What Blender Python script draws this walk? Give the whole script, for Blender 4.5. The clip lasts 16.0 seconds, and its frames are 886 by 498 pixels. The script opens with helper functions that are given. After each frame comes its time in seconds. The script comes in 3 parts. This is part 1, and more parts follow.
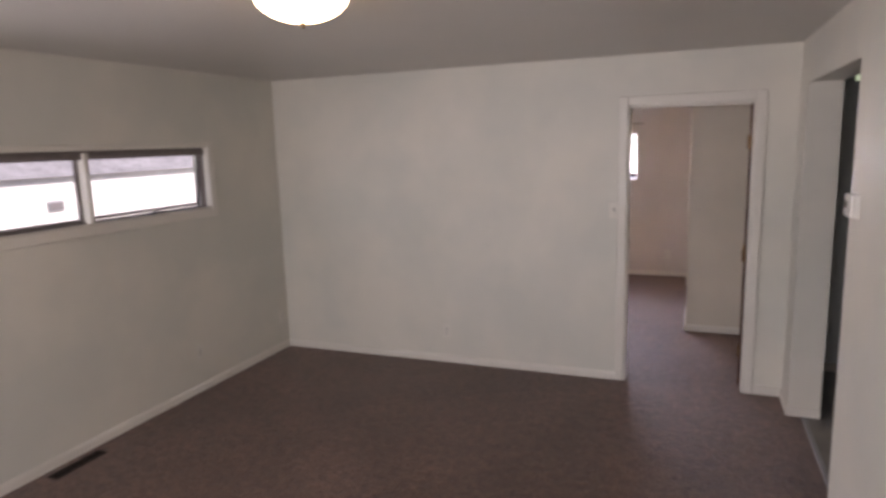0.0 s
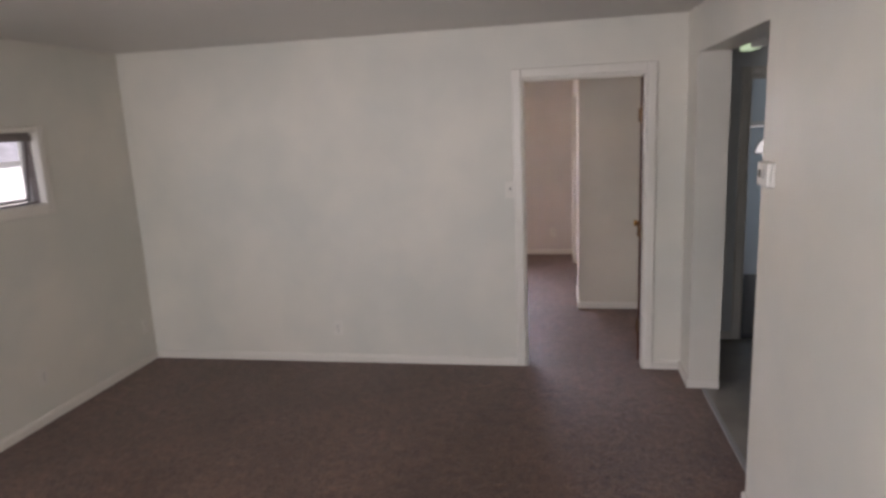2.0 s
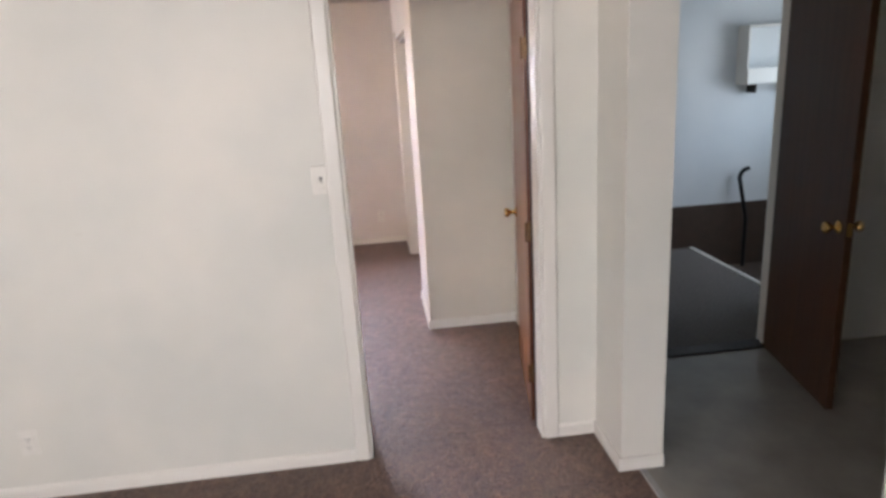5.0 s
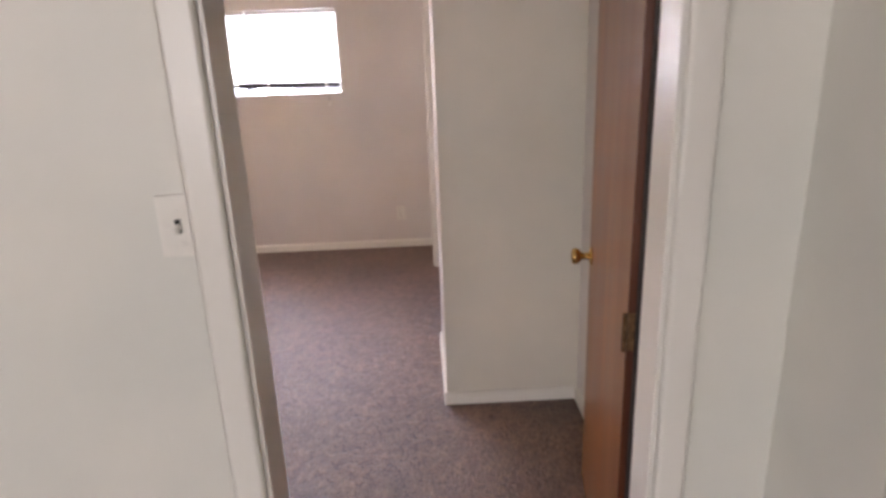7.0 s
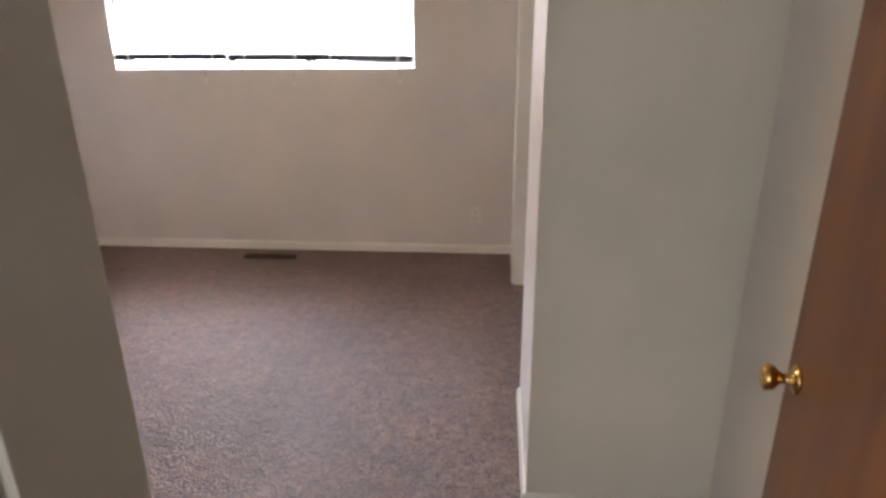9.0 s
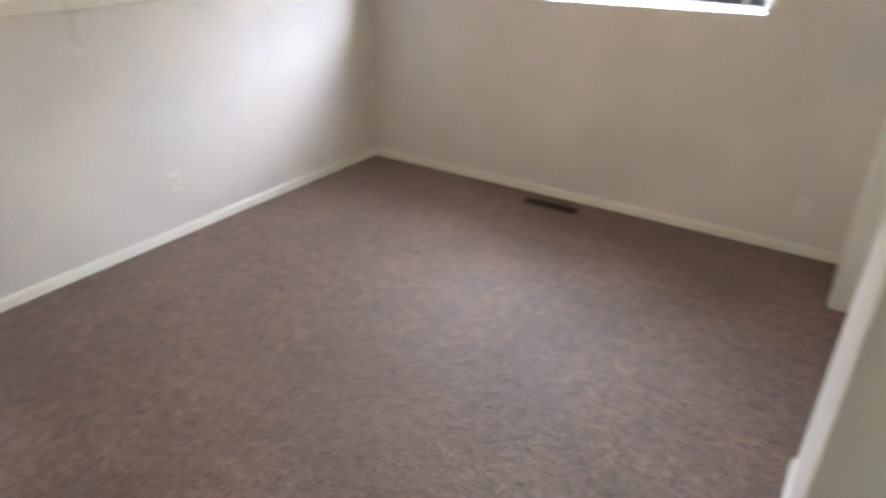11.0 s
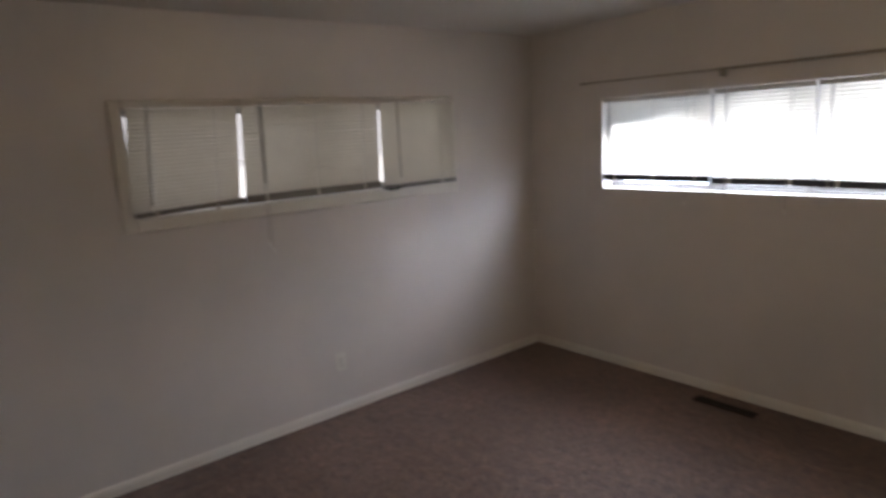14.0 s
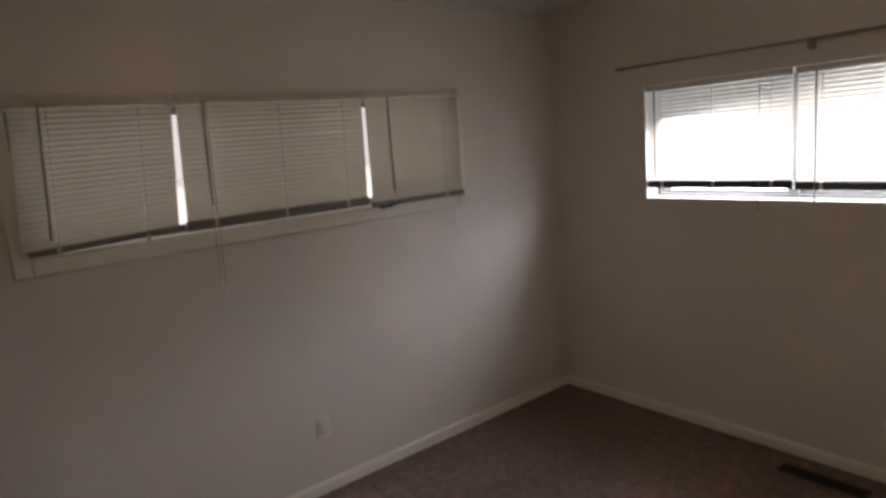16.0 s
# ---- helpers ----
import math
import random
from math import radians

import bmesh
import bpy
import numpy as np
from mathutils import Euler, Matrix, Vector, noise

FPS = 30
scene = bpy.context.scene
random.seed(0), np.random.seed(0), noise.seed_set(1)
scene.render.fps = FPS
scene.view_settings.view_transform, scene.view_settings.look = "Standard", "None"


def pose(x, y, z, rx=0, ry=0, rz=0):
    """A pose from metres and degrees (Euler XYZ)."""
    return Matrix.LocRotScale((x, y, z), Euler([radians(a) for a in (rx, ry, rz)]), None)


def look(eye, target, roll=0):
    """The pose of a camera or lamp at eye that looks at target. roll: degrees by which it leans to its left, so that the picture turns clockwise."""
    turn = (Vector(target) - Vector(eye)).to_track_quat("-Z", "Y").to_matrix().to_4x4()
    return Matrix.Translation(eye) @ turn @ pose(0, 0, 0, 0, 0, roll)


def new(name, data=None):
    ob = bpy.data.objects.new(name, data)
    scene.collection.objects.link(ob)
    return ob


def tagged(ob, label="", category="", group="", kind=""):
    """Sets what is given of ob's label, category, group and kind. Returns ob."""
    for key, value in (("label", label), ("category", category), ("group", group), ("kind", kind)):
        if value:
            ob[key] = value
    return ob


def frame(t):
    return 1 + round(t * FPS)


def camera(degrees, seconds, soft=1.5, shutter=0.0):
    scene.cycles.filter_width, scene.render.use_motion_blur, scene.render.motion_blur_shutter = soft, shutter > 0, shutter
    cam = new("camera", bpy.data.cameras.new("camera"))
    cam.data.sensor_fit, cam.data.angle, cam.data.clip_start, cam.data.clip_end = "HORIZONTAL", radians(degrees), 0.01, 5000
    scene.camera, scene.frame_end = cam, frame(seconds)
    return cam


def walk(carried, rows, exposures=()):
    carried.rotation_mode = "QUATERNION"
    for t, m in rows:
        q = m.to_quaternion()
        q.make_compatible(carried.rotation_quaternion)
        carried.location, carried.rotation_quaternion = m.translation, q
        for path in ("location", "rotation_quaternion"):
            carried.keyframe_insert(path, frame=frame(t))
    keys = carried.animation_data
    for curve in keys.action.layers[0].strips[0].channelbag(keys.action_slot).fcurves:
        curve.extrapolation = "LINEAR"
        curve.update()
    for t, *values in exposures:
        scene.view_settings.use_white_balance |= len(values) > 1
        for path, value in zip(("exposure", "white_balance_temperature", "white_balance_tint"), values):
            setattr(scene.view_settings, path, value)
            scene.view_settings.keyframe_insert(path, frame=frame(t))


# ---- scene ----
cam = camera(70.0, 16.0, soft=3.1, shutter=0.5)
PATH = [
    (0, (0.423, -4.721, 1.817), (-0.303, -2.888, 1.483), -1.7),
    (0.5, (0.406, -4.653, 1.81), (-0.147, -2.763, 1.458), -2.2),
    (1, (0.414, -4.608, 1.797), (-0.039, -2.698, 1.417), -2.4),
    (1.5, (0.367, -4.563, 1.792), (-0.073, -2.655, 1.386), -2.7),
    (2, (0.232, -4.392, 1.77), (-0.13, -2.465, 1.377), -2.7),
    (2.5, (0.143, -4.184, 1.775), (-0.089, -2.244, 1.345), -3.6),
    (3, (0.183, -3.898, 1.748), (-0.056, -1.949, 1.371), -2.4),
    (3.5, (0.198, -3.65, 1.735), (0.005, -1.698, 1.343), -1.8),
    (4, (0.119, -3.306, 1.697), (0.115, -1.348, 1.293), -2.5),
    (4.2, (0.092, -3.169, 1.702), (0.187, -1.22, 1.264), -3.4),
    (6.3, (0.3, -1.554, 1.612), (0.525, 0.352, 1.049), -3.5),
    (6.5, (0.335, -1.417, 1.619), (0.472, 0.506, 1.084), -2.6),
    (7, (0.345, -1.117, 1.584), (0.397, 0.785, 0.968), -2.2),
    (7.5, (0.251, -0.811, 1.575), (0.444, 1.083, 0.962), -1.9),
    (8, (0.27, -0.629, 1.559), (0.383, 1.255, 0.898), -2.1),
    (8.2, (0.318, -0.548, 1.561), (0.331, 1.346, 0.921), -1.6),
    (10.3, (0.227, 0.008, 1.657), (-0.143, 1.783, 0.814), 0.2),
    (10.5, (0.291, 0.058, 1.670), (-0.249, 1.786, 0.820), 0.3),
    (11, (0.287, 0.104, 1.677), (-0.700, 1.583, 0.760), 0.3),
    (11.5, (0.413, 0.176, 1.708), (-1.001, 1.252, 0.790), -1.0),
    (12, (0.549, 0.284, 1.778), (-1.121, 1.013, 0.953), -1.3),
    (12.5, (0.550, 0.288, 1.793), (-1.217, 0.991, 1.172), -1.4),
    (13, (0.551, 0.288, 1.795), (-1.248, 1.025, 1.324), -2.8),
    (13.5, (0.536, 0.290, 1.767), (-1.207, 1.230, 1.485), -2.9),
    (14, (0.443, 0.254, 1.718), (-1.086, 1.490, 1.350), -3.3),
    (14.5, (0.236, 0.327, 1.675), (-1.130, 1.739, 1.304), -3.4),
    (15, (0.053, 0.481, 1.662), (-1.389, 1.814, 1.283), -4.9),
    (15.5, (-0.069, 0.616, 1.657), (-1.589, 1.846, 1.241), -4.7),
    (16, (-0.205, 0.812, 1.673), (-1.757, 2.028, 1.335), -4.8),
]
EXPOSURES = [
    (0.0, 0.93, 6700, 28), (1.5, 1.02, 6600, 26), (2.5, 1.02, 6450, 23), (3.0, 1.05, 6500, 23), (3.5, 1.85, 6450, 21), (4.2, 1.9, 6400, 21), (6.5, 1.85, 6650, 24), (7.0, 1.6, 6650, 24), (7.5, 1.12, 6600, 23),
    (8.2, 1.42, 6700, 21), (10.5, 1.0, 6150, 5), (11.0, 1.44, 6350, 5), (11.5, 1.9, 6300, 4), (12.0, 1.55, 6750, 6), (12.5, 0.8, 6550, 7), (13.5, 0.5, 6200, 9), (14.0, -0.33, 6750, 13), (14.6, -0.76, 7250, 16), (16.0, -0.64, 7400, 16),
]
walk(cam, [(t, look(eye, target, roll)) for t, eye, target, roll in PATH], EXPOSURES)

# ---- world, sun, daylight in the openings ----
SUN_EL, SUN_AZ = radians(46), radians(75)
world = bpy.data.worlds.new("world")
scene.world = world
world.use_nodes = True
wn = world.node_tree.nodes
sky = wn.new("ShaderNodeTexSky")
sky.sky_type, sky.sun_disc = "NISHITA", False
sky.sun_elevation, sky.sun_rotation = SUN_EL, SUN_AZ
world.node_tree.links.new(sky.outputs[0], wn["Background"].inputs[0])
wn["Background"].inputs[1].default_value = 0.1

sun = new("sun", bpy.data.lights.new("sun", "SUN"))
sun.data.energy, sun.data.angle, sun.data.color = 4.0, radians(0.5), (1, 0.95, 0.88)
sun_dir = Vector((math.sin(SUN_AZ) * math.cos(SUN_EL), math.cos(SUN_AZ) * math.cos(SUN_EL), math.sin(SUN_EL)))
sun.matrix_world = look(sun_dir * 30, (0, 0, 0))


def daylight(name, centre, target, wide, high, watts, colour):
    """Sky light standing in a window's opening."""
    lamp = new(name, bpy.data.lights.new(name, "AREA"))
    lamp.data.shape, lamp.data.size, lamp.data.size_y = "RECTANGLE", wide, high
    lamp.data.energy, lamp.data.color = watts, colour
    lamp.matrix_world = look(centre, target)
    return lamp


daylight("daylight_bedroom_far", (-1.26, 4.22, 1.36), (-1.22, 3.2, 1.20), 2.05, 0.44, 54, (0.64, 0.78, 1.0))
daylight("daylight_bedroom_sky", (-1.22, 4.26, 1.54), (-1.05, 3.46, 0.74), 2.0, 0.40, 92, (0.80, 0.86, 1.0))
daylight("daylight_bedroom_side", (-3.10, 2.06, 1.62), (-2.0, 2.06, 1.62), 2.0, 0.55, 3.5, (0.95, 0.93, 0.97))
# added lamp at an unseen front window, lights the north wall
daylight("added_light_living_front", (-1.25, -6.92, 1.45), (-1.35, -5.0, 1.40), 2.6, 1.3, 34, (0.95, 1.0, 0.98))
# added lamp at the unseen end of window_1, brightens the east wall
daylight("added_light_living_side", (-3.19, -3.95, 1.60), (-2.0, -3.8, 1.45), 1.7, 0.44, 9, (0.95, 0.97, 0.98))
# added lamp at an unseen, assumed window, to brighten the back hall
daylight("added_light_back_hall", (5.08, 2.6, 1.5), (4.0, 2.6, 1.3), 1.3, 0.9, 5.2, (0.66, 0.88, 0.98))

# ---- materials ----


def tree(name, rough=0.5, metal=0.0, spec=0.5):
    m = bpy.data.materials.new(name)
    m.use_nodes = True
    b = m.node_tree.nodes["Principled BSDF"]
    b.inputs["Roughness"].default_value = rough
    b.inputs["Metallic"].default_value = metal
    b.inputs["Specular IOR Level"].default_value = spec
    return m, m.node_tree.nodes, m.node_tree.links, b


def coords(n, l, scale=(1, 1, 1), source="Object"):
    tc, mp = n.new("ShaderNodeTexCoord"), n.new("ShaderNodeMapping")
    mp.inputs["Scale"].default_value = scale
    l.new(tc.outputs[source], mp.inputs[0])
    return mp.outputs[0]


def world_coords(n, l, scale=(1, 1, 1)):
    geo, mp = n.new("ShaderNodeNewGeometry"), n.new("ShaderNodeMapping")
    mp.inputs["Scale"].default_value = scale
    l.new(geo.outputs["Position"], mp.inputs[0])
    return mp.outputs[0]


def noise_tex(n, l, vec, scale, detail=4, rough=0.55):
    t = n.new("ShaderNodeTexNoise")
    t.inputs["Scale"].default_value, t.inputs["Detail"].default_value, t.inputs["Roughness"].default_value = scale, detail, rough
    l.new(vec, t.inputs["Vector"])
    return t.outputs["Fac"]


def ramp(n, l, fac, stops):
    r = n.new("ShaderNodeValToRGB")
    while len(r.color_ramp.elements) < len(stops):
        r.color_ramp.elements.new(0.5)
    for e, (p, c) in zip(r.color_ramp.elements, stops):
        e.position, e.color = p, (*c, 1)
    l.new(fac, r.inputs[0])
    return r.outputs[0]


def mixed(n, l, fac, a, b, mode="MIX"):
    x = n.new("ShaderNodeMix")
    x.data_type, x.blend_type = "RGBA", mode
    for sock, v in ((x.inputs[0], fac), (x.inputs[6], a), (x.inputs[7], b)):
        if isinstance(v, float):
            sock.default_value = v
        elif isinstance(v, tuple):
            sock.default_value = (*v, 1)
        else:
            l.new(v, sock)
    return x.outputs[2]


def bump(n, l, b, height, strength, distance):
    u = n.new("ShaderNodeBump")
    u.inputs["Strength"].default_value, u.inputs["Distance"].default_value = strength, distance
    l.new(height, u.inputs["Height"])
    l.new(u.outputs[0], b.inputs["Normal"])


def paint(name, col, rough=0.42, marks=0.06, peel=0.25, spec=0.5):
    """Rolled wall paint: faint patches, scuffs and orange-peel relief."""
    m, n, l, b = tree(name, rough, spec=spec)
    v = world_coords(n, l)
    big = noise_tex(n, l, v, 1.3, 3)
    fine = noise_tex(n, l, v, 55, 3)
    dark = tuple(c * (1 - marks * k) for c, k in zip(col, (1.25, 0.95, 0.8)))
    c1 = mixed(n, l, ramp(n, l, big, [(0.38, (0, 0, 0)), (0.62, (1, 1, 1))]), dark, col)
    scuff = ramp(n, l, noise_tex(n, l, world_coords(n, l, (1, 1, 2.2)), 7, 6, 0.7), [(0.66, (0, 0, 0)), (0.76, (1, 1, 1))])
    c2 = mixed(n, l, scuff, c1, tuple(c * (1 - 1.6 * marks) for c in col))
    l.new(c2, b.inputs["Base Color"])
    l.new(ramp(n, l, big, [(0.3, (rough - 0.015,) * 3), (0.7, (rough + 0.03,) * 3)]), b.inputs["Roughness"])
    bump(n, l, b, fine, peel, 0.0015)
    return m


def carpet_material():
    m, n, l, b = tree("brown_carpet", 0.55, spec=0.46)
    v = world_coords(n, l)
    tuft = n.new("ShaderNodeTexVoronoi")
    tuft.inputs["Scale"].default_value = 105
    wob = n.new("ShaderNodeVectorMath")
    wob.operation = "MULTIPLY_ADD"
    nz = n.new("ShaderNodeTexNoise")
    nz.inputs["Scale"].default_value = 40
    l.new(v, nz.inputs["Vector"])
    l.new(nz.outputs["Color"], wob.inputs[0])
    wob.inputs[1].default_value = (0.02, 0.02, 0.02)
    l.new(v, wob.inputs[2])
    l.new(wob.outputs[0], tuft.inputs["Vector"])
    mid = noise_tex(n, l, v, 45, 5, 0.7)
    swath = noise_tex(n, l, v, 2.6, 5, 0.6)
    patch = noise_tex(n, l, v, 17, 3, 0.6)
    trodden = noise_tex(n, l, v, 0.85, 3, 0.55)
    base = ramp(n, l, tuft.outputs["Distance"], [(0.0, (0.232, 0.140, 0.101)), (0.45, (0.158, 0.094, 0.068)), (0.9, (0.050, 0.028, 0.019))])
    c = mixed(n, l, 0.75, base, ramp(n, l, mid, [(0.3, (0.50, 0.48, 0.48)), (0.72, (1.3, 1.27, 1.25))]), "MULTIPLY")
    c = mixed(n, l, 1.0, c, ramp(n, l, swath, [(0.38, (0.88, 0.88, 0.88)), (0.62, (1.10, 1.09, 1.09))]), "MULTIPLY")
    c = mixed(n, l, 1.0, c, ramp(n, l, patch, [(0.34, (0.74, 0.73, 0.73)), (0.66, (1.24, 1.24, 1.24))]), "MULTIPLY")
    c = mixed(n, l, 1.0, c, ramp(n, l, trodden, [(0.40, (0.84, 0.82, 0.80)), (0.60, (1.10, 1.10, 1.11))]), "MULTIPLY")
    l.new(c, b.inputs["Base Color"])
    b.inputs["Sheen Weight"].default_value = 0.16
    b.inputs["Sheen Tint"].default_value = (0.92, 0.88, 0.90, 1)
    b.inputs["Sheen Roughness"].default_value = 0.5
    hgt = n.new("ShaderNodeMath")
    hgt.operation = "SUBTRACT"
    lump = n.new("ShaderNodeMath")
    lump.operation = "MULTIPLY_ADD"
    l.new(patch, lump.inputs[0])
    lump.inputs[1].default_value = 2.0
    l.new(mid, lump.inputs[2])
    l.new(lump.outputs[0], hgt.inputs[0])
    l.new(tuft.outputs["Distance"], hgt.inputs[1])
    bump(n, l, b, hgt.outputs[0], 0.7, 0.005)
    return m


def wood_material(name, stops, rough, grain=(9, 9, 0.55), streak=0.4):
    m, n, l, b = tree(name, rough, spec=0.32)
    v = coords(n, l, grain)
    g = noise_tex(n, l, v, 3.0, 3, 0.5)
    fine = noise_tex(n, l, coords(n, l, (45, 45, 0.8)), 4, 2, 0.5)
    broad = noise_tex(n, l, coords(n, l, (2.5, 2.5, 0.5)), 2.0, 3, 0.5)
    c = mixed(n, l, 0.45, ramp(n, l, g, stops), ramp(n, l, broad, stops))
    c = mixed(n, l, streak, c, ramp(n, l, fine, [(0.3, (0.7, 0.68, 0.66)), (0.7, (1.12, 1.1, 1.1))]), "MULTIPLY")
    l.new(c, b.inputs["Base Color"])
    l.new(ramp(n, l, broad, [(0.3, (rough - 0.02,) * 3), (0.7, (rough + 0.05,) * 3)]), b.inputs["Roughness"])
    return m


def plain(name, col, rough=0.5, metal=0.0, vary=0.08, scale=25):
    m, n, l, b = tree(name, rough, metal)
    f = noise_tex(n, l, world_coords(n, l), scale, 4)
    l.new(ramp(n, l, f, [(0.3, tuple(c * (1 - vary) for c in col)), (0.7, tuple(min(1, c * (1 + vary)) for c in col))]), b.inputs["Base Color"])
    l.new(ramp(n, l, f, [(0.3, (max(0.03, rough - 0.07),) * 3), (0.7, (min(1, rough + 0.07),) * 3)]), b.inputs["Roughness"])
    return m


def glow(name, col, strength):
    m, n, l, b = tree(name, 0.3)
    b.inputs["Base Color"].default_value = (0.85, 0.84, 0.8, 1)
    b.inputs["Emission Color"].default_value = (*col, 1)
    b.inputs["Emission Strength"].default_value = strength
    return m


def glass_material(name="window_glass"):
    m, n, l, b = tree(name, 0.02)
    b.inputs["Base Color"].default_value = (0.95, 0.97, 0.98, 1)
    b.inputs["Transmission Weight"].default_value = 1.0
    b.inputs["IOR"].default_value = 1.02
    return m


def slat_material():
    """Thin white vinyl that lets some light through."""
    m, n, l, b = tree("blind_slat", 0.4)
    f = noise_tex(n, l, world_coords(n, l), 14, 3)
    l.new(ramp(n, l, f, [(0.3, (0.60, 0.545, 0.45)), (0.7, (0.68, 0.625, 0.525))]), b.inputs["Base Color"])
    t, x = n.new("ShaderNodeBsdfTranslucent"), n.new("ShaderNodeMixShader")
    t.inputs[0].default_value = (0.84, 0.83, 0.80, 1)
    x.inputs[0].default_value = 0.52
    l.new(b.outputs[0], x.inputs[1])
    l.new(t.outputs[0], x.inputs[2])
    l.new(x.outputs[0], n["Material Output"].inputs[0])
    return m


def shingle_material():
    m, n, l, b = tree("roof_shingles", 0.9)
    v = world_coords(n, l)
    f = noise_tex(n, l, v, 3, 5)
    g = noise_tex(n, l, world_coords(n, l, (2, 1, 6)), 12, 4)
    c = mixed(n, l, 0.6, ramp(n, l, f, [(0.3, (0.17, 0.162, 0.168)), (0.7, (0.27, 0.26, 0.268))]), ramp(n, l, g, [(0.3, (0.5, 0.5, 0.5)), (0.7, (1.3, 1.3, 1.3))]), "MULTIPLY")
    l.new(c, b.inputs["Base Color"])
    bump(n, l, b, g, 0.5, 0.02)
    return m


WALL = paint("cream_wall_paint", (0.74, 0.712, 0.64), 0.42, 0.10, spec=0.4)
WALL_BED = paint("bedroom_wall_paint", (0.70, 0.648, 0.612), 0.38, 0.08)
WALL_CLOSET = paint("warm_closet_wall_paint", (0.72, 0.665, 0.575), 0.40, 0.09)
WALL_BACK = paint("white_back_hall_paint", (0.72, 0.74, 0.74), 0.5)
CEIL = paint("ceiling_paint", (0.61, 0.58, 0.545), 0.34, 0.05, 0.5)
TRIM = paint("cream_trim_enamel", (0.755, 0.725, 0.665), 0.3, 0.022, 0.08)
CARPET = carpet_material()
VINYL = plain("grey_vinyl_floor", (0.27, 0.255, 0.235), 0.36, 0, 0.22, 3.5)
GREY_CARPET = plain("dark_grey_carpet", (0.12, 0.105, 0.095), 0.95, 0, 0.3, 60)
BROWN_CARPET = plain("brown_stair_carpet", (0.085, 0.058, 0.045), 0.95, 0, 0.3, 60)
BROWN_PAINT = plain("brown_painted_board", (0.062, 0.038, 0.026), 0.5, 0, 0.15, 8)
DOOR_WOOD = wood_material("red_brown_door_veneer", [(0.28, (0.105, 0.030, 0.008)), (0.5, (0.200, 0.070, 0.019)), (0.72, (0.300, 0.120, 0.036))], 0.30, (3.2, 3.2, 0.2), 0.04)
DARK_WOOD = wood_material("dark_door_veneer", [(0.28, (0.040, 0.016, 0.008)), (0.5, (0.066, 0.028, 0.013)), (0.75, (0.10, 0.045, 0.02))], 0.35)
DOOR_EDGE = wood_material("door_edge_wood", [(0.3, (0.07, 0.020, 0.009)), (0.7, (0.13, 0.042, 0.017))], 0.4)
BRASS = plain("polished_brass", (0.66, 0.43, 0.15), 0.18, 1.0, 0.06, 60)
# near-black that paints the shade in the hinge gap; the jamb itself is cream
GAP_SHADE = plain("hinge_gap_shade_paint", (0.010, 0.006, 0.005), 0.75, 0, 0.3, 20)
HINGE = plain("dark_worn_hinge", (0.15, 0.085, 0.04), 0.36, 0.6, 0.55, 90)
OLD_BRASS = plain("worn_brass", (0.24, 0.18, 0.10), 0.4, 1.0, 0.2, 90)
STEEL = plain("brown_grey_steel", (0.21, 0.18, 0.175), 0.45, 0.1, 0.12, 30)
GREY_STEEL = plain("grey_painted_steel", (0.33, 0.33, 0.34), 0.45, 0.0, 0.12, 30)
BLACK_IRON = plain("black_iron", (0.012, 0.012, 0.013), 0.42, 0.5, 0.2, 40)
DARK_METAL = plain("dark_register_metal", (0.022, 0.015, 0.012), 0.5, 0.4, 0.2, 60)
DUCT_SHADE = plain("duct_shade_black", (0.006, 0.005, 0.005), 0.9)
PLATE = plain("ivory_plastic", (0.74, 0.715, 0.655), 0.32, 0, 0.03)
WHITE_PLASTIC = plain("white_plastic", (0.80, 0.79, 0.76), 0.35, 0, 0.03)
SLOT_SHADE = plain("slot_shade", (0.02, 0.02, 0.022), 0.3, 0, 0.1)
SCREEN = plain("lcd_screen", (0.055, 0.06, 0.055), 0.15, 0, 0.1)
GREY_PLASTIC = plain("grey_button_plastic", (0.40, 0.40, 0.40), 0.4, 0, 0.05)
SLAT = slat_material()
GREY_RAIL = plain("grey_blind_rail", (0.20, 0.185, 0.175), 0.4, 0, 0.06)
RAIL = plain("blind_rail", (0.045, 0.045, 0.055), 0.4, 0, 0.06)
HEADRAIL = plain("blind_headrail", (0.58, 0.54, 0.49), 0.4, 0, 0.06)
CORD = plain("blind_cord", (0.38, 0.36, 0.33), 0.8)
WAND = plain("clear_grey_wand", (0.30, 0.28, 0.26), 0.25)
ROD = plain("painted_curtain_rod", (0.30, 0.26, 0.21), 0.65, 0.0, 0.06)
GLASS = glass_material()
DOME = glow("lit_dome_glass", (1.0, 0.74, 0.42), 7.0)
DOME_BED = glow("lit_bedroom_dome_glass", (1.0, 0.77, 0.50), 21.0)
TUBE = glow("lit_fluorescent_diffuser", (0.72, 1.0, 0.60), 0.26)
STUCCO = plain("white_stucco", (0.72, 0.70, 0.67), 0.9, 0, 0.06, 9)
SHINGLE = shingle_material()
CONCRETE = plain("pale_ground", (0.30, 0.28, 0.24), 0.95, 0, 0.25, 1.5)
SOFFIT = plain("soffit_boards", (0.35, 0.30, 0.26), 0.8, 0, 0.1, 6)

# ---- building helpers ----


def box(bm, x0, x1, y0, y1, z0, z1, bevel=0.0, segments=1):
    r = bmesh.ops.create_cube(bm, size=1, matrix=Matrix.LocRotScale(((x0 + x1) / 2, (y0 + y1) / 2, (z0 + z1) / 2), None, (x1 - x0, y1 - y0, z1 - z0)))
    if bevel:
        edges = {e for v in r["verts"] for e in v.link_edges}
        bmesh.ops.bevel(bm, geom=list(edges), offset=bevel, segments=segments, affect="EDGES", profile=0.5)
    return bm


def one_box(*a, **k):
    return box(bmesh.new(), *a, **k)


